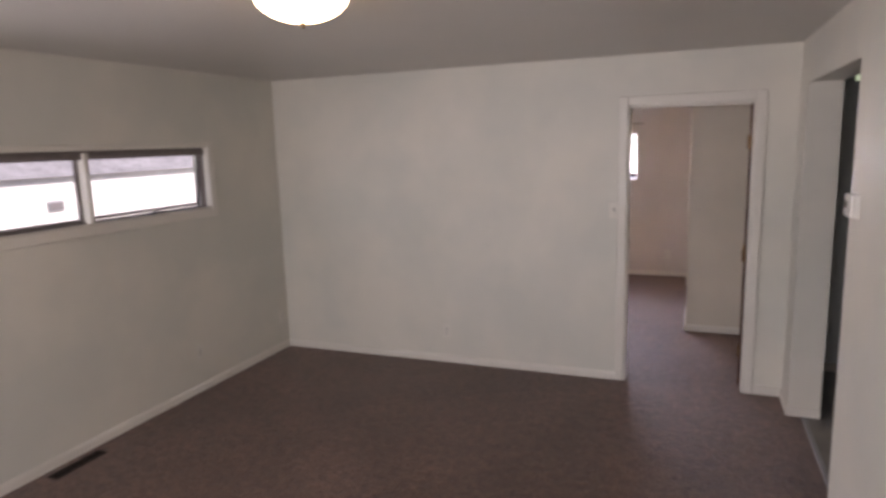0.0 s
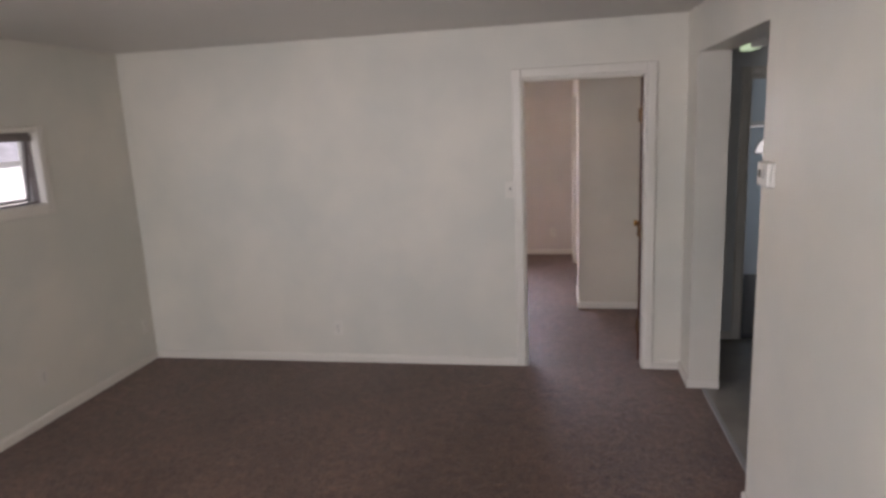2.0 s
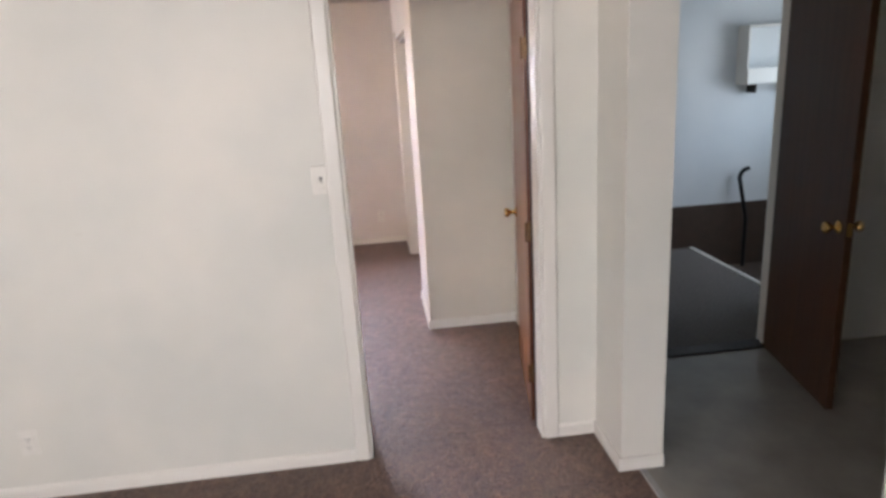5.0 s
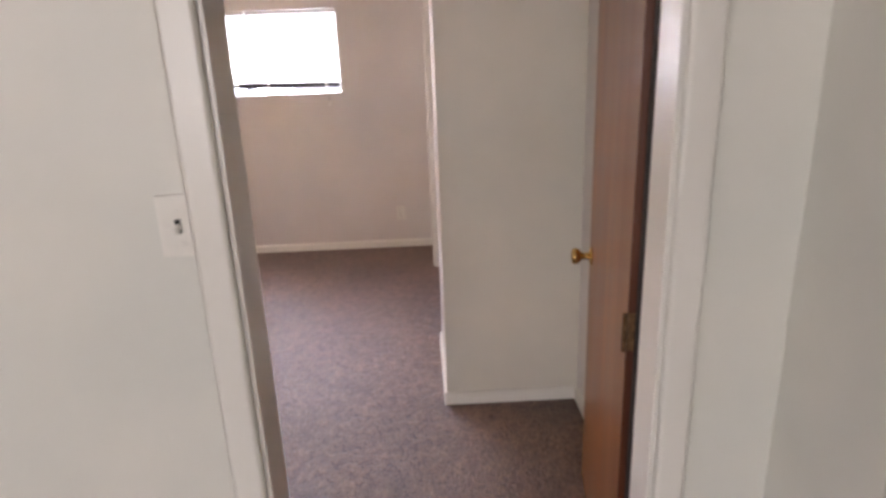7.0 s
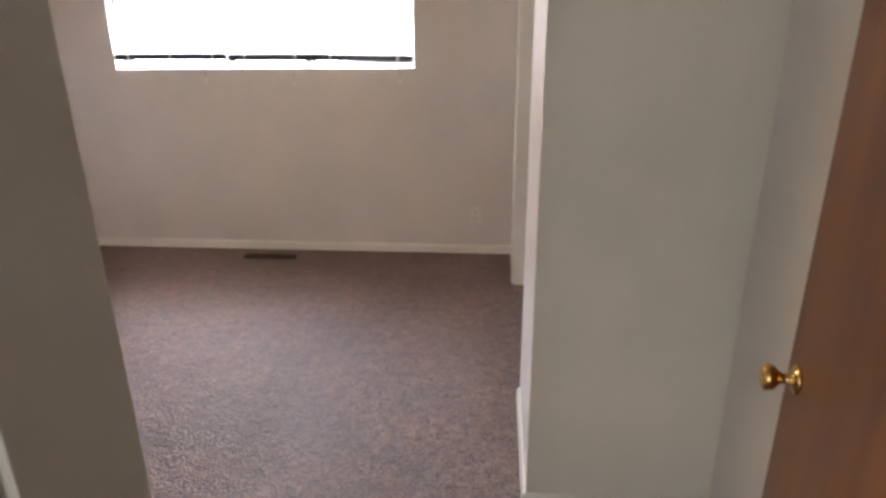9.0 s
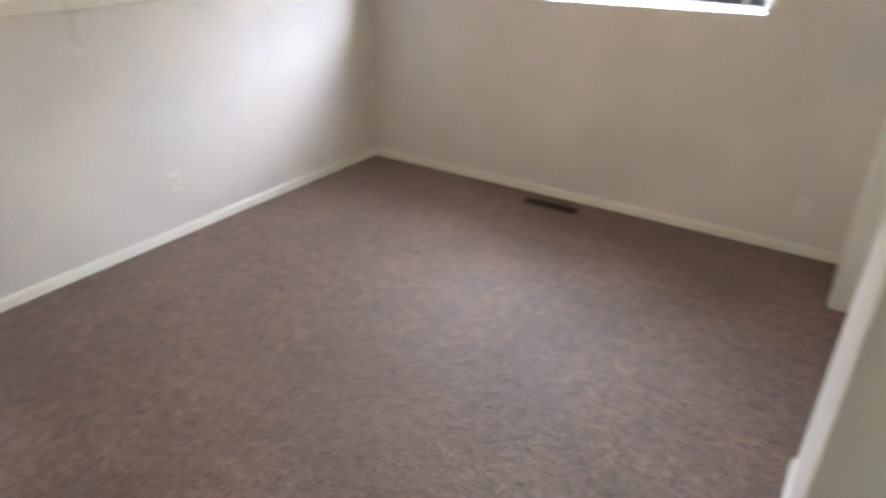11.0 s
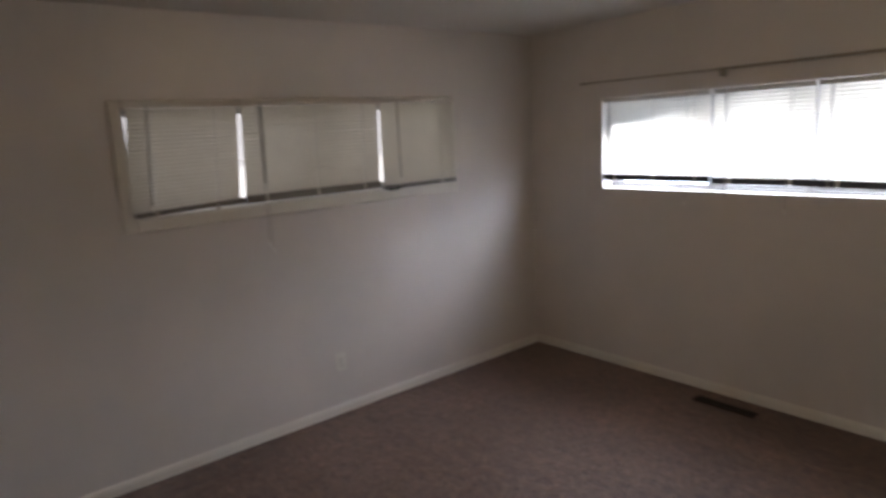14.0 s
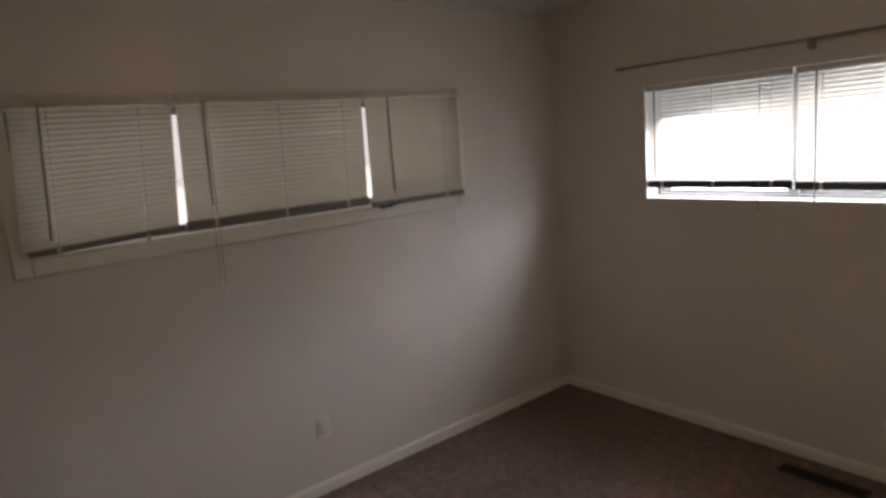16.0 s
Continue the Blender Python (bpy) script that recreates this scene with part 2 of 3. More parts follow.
def rod_along(bm, a, b, r, sides=10, r2=None):
    a, b = Vector(a), Vector(b)
    q = (b - a).to_track_quat("Z", "Y").to_matrix().to_4x4()
    bmesh.ops.create_cone(bm, cap_ends=True, segments=sides, radius1=r, radius2=r if r2 is None else r2, depth=(b - a).length, matrix=Matrix.Translation((a + b) / 2) @ q)
    return bm


def lathe(profile, sides=28):
    """Solid of revolution about z from (radius, height) pairs."""
    bm = bmesh.new()
    rings = []
    for r, z in profile:
        if r < 1e-6:
            rings.append([bm.verts.new((0, 0, z))])
        else:
            rings.append([bm.verts.new((r * math.cos(6.283185 * k / sides), r * math.sin(6.283185 * k / sides), z)) for k in range(sides)])
    for a, b in zip(rings, rings[1:]):
        for k in range(sides):
            p, q = (k % len(a), (k + 1) % len(a)), (k % len(b), (k + 1) % len(b))
            ring = [a[p[0]]] + ([a[p[1]]] if len(a) > 1 else []) + ([b[q[1]]] if len(b) > 1 else []) + [b[q[0]]]
            bm.faces.new(ring)
    bmesh.ops.recalc_face_normals(bm, faces=bm.faces)
    return bm


def mesh_of(name, bm, material, smooth=False):
    me = bpy.data.meshes.new(name)
    bm.to_mesh(me)
    bm.free()
    me.materials.append(material)
    if smooth:
        for p in me.polygons:
            p.use_smooth = True
    return me


def part(name, bm, material, parent, label="", smooth=False):
    ob = new(name, mesh_of(name, bm, material, smooth))
    ob.parent = parent
    return tagged(ob, label) if label else ob


def thing(name, m, label, category, group="", kind=""):
    ob = new(name)
    ob.matrix_world = m
    return tagged(ob, label, category, group, kind)


def structure(name, bm, material, smooth=False):
    return tagged(new(name, mesh_of(name, bm, material, smooth)), kind="structure")


def wall_mesh(axis, d0, d1, u0, u1, z0, z1, holes=()):
    """A wall d0..d1 thick across axis, along the other from u0 to u1, with through openings (u0, u1, z0, z1)."""
    us = sorted({u0, u1, *(h for o in holes for h in o[:2])})
    zs = sorted({z0, z1, *(h for o in holes for h in o[2:])})
    nu, nz = len(us) - 1, len(zs) - 1

    def solid(i, k):
        if not (0 <= i < nu and 0 <= k < nz):
            return False
        u, z = (us[i] + us[i + 1]) / 2, (zs[k] + zs[k + 1]) / 2
        return not any(o[0] < u < o[1] and o[2] < z < o[3] for o in holes)

    bm, seen = bmesh.new(), {}

    def vert(d, u, z):
        key = (d, u, z)
        if key not in seen:
            seen[key] = bm.verts.new((d, u, z) if axis == "x" else (u, d, z))
        return seen[key]

    for i in range(nu):
        for k in range(nz):
            if not solid(i, k):
                continue
            a, b, c, e = us[i], us[i + 1], zs[k], zs[k + 1]
            for d in (d0, d1):
                bm.faces.new([vert(d, a, c), vert(d, b, c), vert(d, b, e), vert(d, a, e)])
            for here, p, q in ((solid(i - 1, k), (a, c), (a, e)), (solid(i + 1, k), (b, c), (b, e)), (solid(i, k - 1), (a, c), (b, c)), (solid(i, k + 1), (a, e), (b, e))):
                if not here:
                    bm.faces.new([vert(d0, *p), vert(d1, *p), vert(d1, *q), vert(d0, *q)])
    bmesh.ops.recalc_face_normals(bm, faces=bm.faces)
    return bm


def wall(name, material, *a, **k):
    return structure(name, wall_mesh(*a, **k), material)


def skirting(axis, face, into, u0, u1, material=None, high=0.06, thick=0.013):
    """A baseboard with a rounded top, on a wall face; into is the side of the room, +1 or -1."""
    prof = [(0, 0), (thick, 0), (thick, high - 0.022), (thick * 0.8, high - 0.008), (thick * 0.4, high), (0, high)]
    bm = bmesh.new()
    rings = []
    for u in (u0, u1):
        rings.append([bm.verts.new((face + into * d, u, z) if axis == "x" else (u, face + into * d, z)) for d, z in prof])
    for k in range(len(prof)):
        bm.faces.new([rings[0][k], rings[0][k - 1], rings[1][k - 1], rings[1][k]])
    bm.faces.new(rings[0])
    bm.faces.new(rings[1])
    bmesh.ops.recalc_face_normals(bm, faces=bm.faces)
    return structure("baseboard", bm, material or TRIM)


# ---- plan ----
H = 2.375
XL, XB, YF = -3.0, -2.915, 3.905          # living side wall, bedroom side wall, bedroom far wall
XR, XR2 = 1.05, 1.235                     # dividing wall to the hall
DOOR_W, DOOR_H = 0.808, 2.03
OPEN0, OPEN1, OPEN_H = -1.605, -0.31, 2.105
YB = -6.8

structure("ground", one_box(-600, 600, -600, 600, -0.95, -0.75), CONCRETE)
structure("floor_1", one_box(-3.15, XR + 0.09, YB - 0.15, 4.02, -0.2, 0.0), CARPET)
structure("floor_2", one_box(XR + 0.09, 3.7, -2.5, 0.70, -0.2, -0.004), VINYL)
structure("floor_3", one_box(XR + 0.09, 2.93, 0.704, 2.75, -0.2, -0.002), GREY_CARPET)
structure("floor_4", one_box(XR + 0.09, 5.1, 0.706, 4.02, -0.78, -0.6), BROWN_CARPET)

# opening lengthened out of view, past y = -2.9, for the added side lamp
wall("wall_living_west", WALL, "x", XL - 0.15, XL, YB, 0.0, -0.2, H + 0.08, holes=[(-4.86, -0.86, 1.37, 1.835)])
wall("wall_living_north", WALL, "y", 0.0, 0.115, XL - 0.15, XR, -0.02, H + 0.08, holes=[(-0.016, DOOR_W, -0.01, DOOR_H)])
wall("wall_living_east", WALL, "x", XR, XR2, YB, 0.115, -0.02, H + 0.08, holes=[(OPEN0, OPEN1, -0.01, OPEN_H)])
# the opening is unseen, placed to suit the added front lamp
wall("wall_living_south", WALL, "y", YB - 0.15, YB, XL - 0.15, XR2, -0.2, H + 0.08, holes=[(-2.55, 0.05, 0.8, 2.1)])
wall("wall_bedroom_west", WALL_BED, "x", XB - 0.15, XB, 0.115, YF, -0.2, H + 0.08, holes=[(1.03, 3.075, 1.365, 1.915)])
wall("wall_bedroom_north", WALL_BED, "y", YF, YF + 0.15, XB - 0.15, XR2, -0.2, H + 0.08, holes=[(-2.265, -0.25, 1.255, 1.868)])
wall("wall_bedroom_east", WALL_BED, "x", 1.01, XR2, 0.115, YF, -0.02, H + 0.08)
wall("wall_closet_side", WALL_CLOSET, "y", 1.45, 1.57, 0.41, 1.01, -0.02, H + 0.08)
wall("wall_closet_front", WALL_BED, "x", 0.41, 0.53, 1.57, YF, -0.02, H + 0.08, holes=[(2.10, 3.37, -0.01, 2.0)])
wall("wall_hall_north", WALL_BACK, "y", 0.65, 0.77, XR2, 5.1, -0.78, H + 0.08, holes=[(1.60, 2.36, -0.01, 2.0)])
wall("wall_hall_south", WALL, "y", -2.5, -2.4, XR2, 3.7, -0.2, H)
wall("wall_hall_east", WALL, "x", 3.6, 3.7, -2.4, 0.65, -0.2, H)
wall("wall_back_north", WALL_BACK, "y", 3.90, 4.05, XR2, 5.1, -0.78, H + 0.08, holes=[(2.40, 3.20, -0.5, 1.55)])
# the opening is unseen, cut for the added back hall lamp
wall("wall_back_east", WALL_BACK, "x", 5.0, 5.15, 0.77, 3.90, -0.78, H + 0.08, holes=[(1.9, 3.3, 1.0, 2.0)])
wall("wall_back_pier", WALL_BACK, "x", 2.95, 3.07, 0.77, 1.47, -0.6, H + 0.02)
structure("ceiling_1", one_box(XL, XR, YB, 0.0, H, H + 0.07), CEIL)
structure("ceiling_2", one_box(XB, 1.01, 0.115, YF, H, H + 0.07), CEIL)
structure("ceiling_3", one_box(XR2, 3.6, -2.4, 0.65, 2.21, 2.28), CEIL)
structure("ceiling_4", one_box(XR2, 5.0, 0.77, 3.90, H, H + 0.07), WALL_BACK)

# ---- roof with deep eaves, unseen, added to stop light leaks ----
roof = thing("unseen_roof", pose(0, 0, H + 0.1), "unseen low shingled roof with deep boarded eaves, added to block light", "roof", kind="structure")
part("soffit", one_box(-3.95, 5.6, -7.6, 4.75, 0.0, 0.06), SOFFIT, roof)
part("shingles", one_box(-4.0, 5.65, -7.65, 4.8, 0.062, 0.16), SHINGLE, roof)
for sx, sy in (((-4.03, -4.0), (-7.65, 4.8)), ((-4.03, 5.65), (4.8, 4.83))):
    part("fascia", one_box(*sx, *sy, -0.05, 0.16), SOFFIT, roof)

# ---- skirting ----
skirting("x", XL, 1, YB, 0.0)
skirting("y", 0.0, -1, XL + 0.013, -0.076)
skirting("y", 0.0, -1, 0.868, XR - 0.013)
skirting("x", XR, -1, OPEN1, 0.0)
skirting("y", OPEN1, -1, XR - 0.013, XR2)
skirting("x", XR, -1, YB, OPEN0)
skirting("y", OPEN0, 1, XR - 0.013, XR2)
skirting("x", XB, 1, 0.115, YF)
skirting("y", YF, -1, XB + 0.013, 0.41)
skirting("y", 0.115, 1, XB + 0.013, -0.076)
skirting("y", 1.45, -1, 0.397, 1.01)
skirting("x", 0.41, -1, 1.45, 2.10)
skirting("x", 1.01, -1, 0.115, 1.437)
skirting("x", 0.41, -1, 3.44, YF - 0.013)
skirting("y", 0.65, -1, XR2, 1.54)
skirting("y", 3.90, -1, 3.27, 5.0)
structure("threshold", one_box(1.60, 2.36, 0.655, 0.765, -0.006, 0.006, bevel=0.004), DARK_METAL)
structure("carpet_edge_strip", one_box(XR + 0.075, XR + 0.105, OPEN0 + 0.002, OPEN1 - 0.016, -0.005, 0.005, bevel=0.002), GREY_STEEL)
structure("floor_edge_trim", one_box(2.93, 2.965, 1.472, 2.75, -0.19, 0.006, bevel=0.004), TRIM)
structure("stair_skirt_board", one_box(3.21, 5.0, 3.878, 3.8985, -0.6, 0.115, bevel=0.004), BROWN_PAINT)


def casing_piece(bm, x0, x1, z0, z1, depth, side):
    """One painted board with well rounded edges on the face y = 0 of a frame; side is +1 or -1."""
    lo, hi = sorted((0, side * depth))
    return box(bm, x0, x1, lo, hi, z0, z1, bevel=depth * 0.75, segments=5)


def door_frame(name, m, wide, high, thick, face=0.058, stop_side=0.6, hinge_side=None):
    """Jambs, head, stops and casing on both sides; local x along the wall, y through it."""
    f = thing(name, m, "", "", kind="structure")
    t = 0.016
    part("jamb", one_box(0, t, -0.004, thick + 0.004, 0, high - t), TRIM, f)
    part("jamb", one_box(wide - t, wide, -0.004, thick + 0.004, 0, high - t), TRIM, f)
    if hinge_side:
        # dark strip painted where only the gap beside the leaf is in shade
        part("hinge_gap_shade", one_box(wide - t - 0.003, wide - t + 0.002, thick - 0.016, thick + 0.006, 0, high - t), hinge_side, f, "dark strip painted for the shaded gap at the hinges")
    part("head", one_box(0, wide, -0.004, thick + 0.004, high - t, high), TRIM, f)
    s = thick * stop_side
    for x0, x1 in ((t, t + 0.012), (wide - t - 0.012, wide - t))[2 if hinge_side else 0:]:
        part("door_stop", one_box(x0, x1, s - 0.034, s, 0, high - t, bevel=0.002), TRIM, f)
    part("door_stop", one_box(t + 0.012, wide - t - 0.012, s - 0.034, s, high - t - 0.012, high - t, bevel=0.002), TRIM, f)
    for y, side in ((-0.004, -1), (thick + 0.004, 1)):
        for x0, x1, z0, z1 in ((-face, 0.006, 0, high + face), (wide - 0.006, wide + face, 0, high + face), (0.006, wide - 0.006, high - 0.006, high + face)):
            ob = part("casing", casing_piece(bmesh.new(), x0, x1, z0, z1, 0.014, side), TRIM, f)
            ob.location = (0, y, 0)
    return f


door_frame("door_frame_1", pose(-0.016, 0, 0), DOOR_W + 0.016, DOOR_H + 0.006, 0.115, hinge_side=GAP_SHADE)
door_frame("door_frame_2", pose(1.60, 0.65, 0), 0.76, 2.0, 0.12)

# closet opening trim on the bedroom side
closet = thing("door_frame_3", pose(0.41, 3.37, 0, 0, 0, -90), "", "", kind="structure")
part("jamb", one_box(0, 0.016, -0.004, 0.124, 0, 1.984), TRIM, closet)
part("head", one_box(0, 1.27, -0.004, 0.124, 1.984, 2.0), TRIM, closet)
part("casing", casing_piece(bmesh.new(), -0.06, 0.006, 0, 2.05, 0.018, -1), TRIM, closet)
part("track", one_box(0.02, 1.26, 0.03, 0.09, 1.955, 1.983), GREY_STEEL, closet)


# ---- doors ----
def knob(parent, x, z, y, side, material):
    k = part("doorknob", lathe([(0.0, 0.0), (0.030, 0.0), (0.031, 0.004), (0.024, 0.008), (0.012, 0.011), (0.0105, 0.028), (0.014, 0.034), (0.0245, 0.044), (0.0275, 0.054), (0.0265, 0.062), (0.018, 0.067), (0.008, 0.066), (0, 0.064)], 24), material, parent, "polished brass knob", smooth=True)
    k.matrix_basis = pose(x, y, z, -90 * side, 0, 0)
    return k


def panel_door(name, m, wide, high, wood, edge, label, hinges=(0.22, 0.92, 1.71)):
    """A flush door leaf, hinged at the local origin, running along +x, its room face at y = 0."""
    d = thing(name, m, label, "door")
    part("leaf", one_box(0.002, wide, -0.035, 0.0, 0.012, high, bevel=0.0015), wood, d)
    part("hinge_edge", one_box(-0.0015, 0.0018, -0.0345, -0.0005, 0.013, high - 0.001), edge, d)
    for z in hinges:
        h = part("hinge", one_box(-0.003, -0.0017, -0.033, 0.0, z, z + 0.09), HINGE, d, "dark worn hinge leaf")
        part("barrel", rod_along(bmesh.new(), (-0.006, 0.006, z), (-0.006, 0.006, z + 0.09), 0.006, 10), HINGE, h)
    knob(d, wide - 0.062, 0.90, 0.0, 1, BRASS)
    knob(d, wide - 0.062, 0.90, -0.035, -1, BRASS)
    part("latch_plate", one_box(wide - 0.0002, wide + 0.0016, -0.029, -0.006, 0.87, 0.93), BRASS, d)
    return d


panel_door("bedroom_door", pose(0.778, 0.140, 0, 0, 0, 81.0), 0.775, 2.005, DOOR_WOOD, DOOR_EDGE, "open flush door in glossy red-brown wood veneer with brass knob")
panel_door("hall_door", pose(2.338, 0.640, 0, 0, 0, -101), 0.73, 1.975, DARK_WOOD, DOOR_EDGE, "open flush door in dark brown wood veneer")


def fan_door(m):
    """An outside door with a half-round light near its top."""
    wide, high, r, zc, cx = 0.80, 1.99, 0.22, 1.665, 0.40
    d = thing("back_door", m, "white outside door with a half-round window, closed", "door")
    bm = bmesh.new()
    box(bm, 0.003, wide - 0.003, -0.02, 0.022, 0.01, zc)
    count = 14
    outer = []
    for k in range(count + 1):
        a = math.pi * k / count
        dx, dz = math.cos(a), math.sin(a)
        s = min((wide / 2 - 0.003) / max(abs(dx), 1e-6), (high - zc) / max(dz, 1e-6))
        outer.append((cx + dx * s, zc + dz * s))
    inner = [(cx + r * math.cos(math.pi * k / count), zc + r * math.sin(math.pi * k / count)) for k in range(count + 1)]
    grid = {}
    for y in (-0.02, 0.022):
        grid[y] = ([bm.verts.new((x, y, z)) for x, z in outer], [bm.verts.new((x, y, z)) for x, z in inner])
        for k in range(count):
            bm.faces.new([grid[y][0][k], grid[y][0][k + 1], grid[y][1][k + 1], grid[y][1][k]])
    for ring in (0, 1):
        for k in range(count):
            bm.faces.new([grid[-0.02][ring][k], grid[-0.02][ring][k + 1], grid[0.022][ring][k + 1], grid[0.022][ring][k]])
    bmesh.ops.recalc_face_normals(bm, faces=bm.faces)
    part("leaf", bm, WALL_BACK, d)
    bm = bmesh.new()
    ring = [bm.verts.new((cx + (r - 0.001) * math.cos(math.pi * k / count), 0.002, zc + (r - 0.001) * math.sin(math.pi * k / count))) for k in range(count + 1)]
    back = [bm.verts.new((v.co.x, 0.006, v.co.z)) for v in ring]
    bm.faces.new(ring)
    bm.faces.new(back)
    for k in range(len(ring)):
        bm.faces.new([ring[k], ring[k - 1], back[k - 1], back[k]])
    bmesh.ops.recalc_face_normals(bm, faces=bm.faces)
    pane = part("fanlight_pane", bm, GLASS, d)
    pane.visible_shadow = False
    bm = bmesh.new()
    for k in range(count):
        a, b = math.pi * k / count, math.pi * (k + 1) / count
        rod_along(bm, (cx + r * math.cos(a), -0.018, zc + r * math.sin(a)), (cx + r * math.cos(b), -0.018, zc + r * math.sin(b)), 0.012, 8)
    rod_along(bm, (cx - r, -0.018, zc), (cx + r, -0.018, zc), 0.012, 8)
    part("fanlight_frame", bm, TRIM, d)
    knob(d, 0.07, 0.95, -0.02, -1, BRASS)
    return d


fan_door(pose(2.40, 3.95, -0.45))
dframe = thing("door_frame_4", pose(2.40, 3.90, -0.45), "", "", kind="structure")
part("casing", casing_piece(bmesh.new(), 0.806, 0.86, 0, 2.06, 0.014, -1), TRIM, dframe)
part("casing", casing_piece(bmesh.new(), -0.06, -0.006, 0, 2.06, 0.014, -1), TRIM, dframe)
part("casing", casing_piece(bmesh.new(), -0.006, 0.806, 2.006, 2.06, 0.014, -1), TRIM, dframe)


# ---- windows ----
def frame_ring(wide, high, y0, y1, t, bevel=0.002):
    bm = bmesh.new()
    box(bm, 0, wide, y0, y1, 0, t, bevel)
    box(bm, 0, wide, y0, y1, high - t, high, bevel)
    box(bm, 0, t, y0, y1, t, high - t, bevel)
    box(bm, wide - t, wide, y0, y1, t, high - t, bevel)
    return bm


def window(name, m, wide, high, splits, depth=0.15, cased=True, metal=GREY_STEEL, open_sash=None, lever=(), slim=False):
    """A steel window set in an opening; local x along the wall, y outwards, origin at the lower corner of the opening on the room face."""
    w = thing(name, m, "", "", kind="structure")
    if cased:
        c = 0.052
        for x0, x1, z0, z1 in ((-c, 0.008, -c - 0.01, high + c * 0.55), (wide - 0.008, wide + c, -c - 0.01, high + c * 0.55), (0.008, wide - 0.008, -c - 0.01, 0.004), (0.008, wide - 0.008, high - 0.004, high + c * 0.55)):
            part("casing", casing_piece(bmesh.new(), x0, x1, z0, z1, 0.012, -1), TRIM, w)
        part("window_sill", one_box(0.0, wide, -0.003, depth - 0.045, 0.0, 0.012, bevel=0.003), TRIM, w)
        for x0, x1 in ((0, 0.010), (wide - 0.010, wide)):
            part("reveal", one_box(x0, x1, -0.003, depth - 0.045, 0.012, high - 0.010), TRIM, w)
        part("reveal", one_box(0.0, wide, -0.003, depth - 0.045, high - 0.010, high), TRIM, w)
    part("window_frame", frame_ring(wide, high, depth - 0.045, depth - 0.005, 0.022), metal, w)
    edges = [0.022, *splits, wide - 0.022]
    for s in splits:
        part("mullion", one_box(s - 0.018, s + 0.018, 0.0 if cased and not slim else depth - 0.048, depth - 0.006, 0.012 if cased else 0.022, high - 0.022, bevel=0.003), TRIM if cased and not slim else metal, w)
    for k, (a, b) in enumerate(zip(edges, edges[1:])):
        a2, b2 = a + (0.02 if k else 0.002), b - (0.02 if k < len(edges) - 2 else 0.002)
        sash = part("sash", frame_ring(b2 - a2, high - 0.048, -0.012, 0.012, 0.018), metal, w)
        tilt = open_sash[k] if open_sash else 0
        sash.matrix_basis = pose(a2, depth - 0.022, high - 0.024, tilt, 0, 0) @ pose(0, 0, -(high - 0.048))
        pane = part("pane", one_box(0.016, b2 - a2 - 0.016, -0.002, 0.002, 0.016, high - 0.064), GLASS, sash)
        pane.visible_shadow = False
    for x in lever:
        lv = part("latch", one_box(x - 0.035, x + 0.035, depth - 0.075, depth - 0.046, 0.013, 0.024, bevel=0.003), BLACK_IRON, w, "black window latch")
        part("lever", rod_along(bmesh.new(), (x, depth - 0.06, 0.03), (x + 0.05, depth - 0.11, 0.022), 0.006, 8), BLACK_IRON, lv)
    return w


# the two panes farthest south are unseen, added for the side lamp
window("window_1", pose(XL, -4.86, 1.37, 0, 0, 90), 4.0, 0.465, [1.0, 1.98, 2.955], depth=0.088, metal=STEEL, open_sash=[0, 0, 0, 5.5], lever=(3.45,))
part("head_frame", one_box(0.024, 3.976, 0.016, 0.042, 0.402, 0.443, bevel=0.003), STEEL, bpy.data.objects["window_1"])
window("window_2", pose(XB, 1.03, 1.365, 0, 0, 90), 2.045, 0.55, [1.01], slim=True)
latch = part("latch", one_box(1.505, 1.565, -0.058, 0.000, 0.000, 0.012, bevel=0.003), BLACK_IRON, bpy.data.objects["window_2"], "black window latch")
part("lever", rod_along(bmesh.new(), (1.53, -0.058, 0.006), (1.60, -0.070, 0.020), 0.006, 8), BLACK_IRON, latch)
part("lever", rod_along(bmesh.new(), (1.53, -0.058, 0.006), (1.49, -0.070, 0.003), 0.006, 8), BLACK_IRON, latch)
window("window_3", pose(-2.265, YF, 1.255), 2.015, 0.613, [0.74, 1.30], cased=False)
part("window_sill", one_box(0.0, 2.015, 0.002, 0.105, -0.004, 0.008, bevel=0.003), TRIM, bpy.data.objects["window_3"])
# unseen front window, assumed from the brightness of the north wall
window("unseen_window_4", pose(0.05, YB, 0.8, 0, 0, 180), 2.6, 1.3, [0.8, 1.8])
# unseen window, assumed only to carry the back hall lamp
window("unseen_window_5", pose(5.0, 3.3, 1.0, 0, 0, -90), 1.4, 1.0, [0.7])


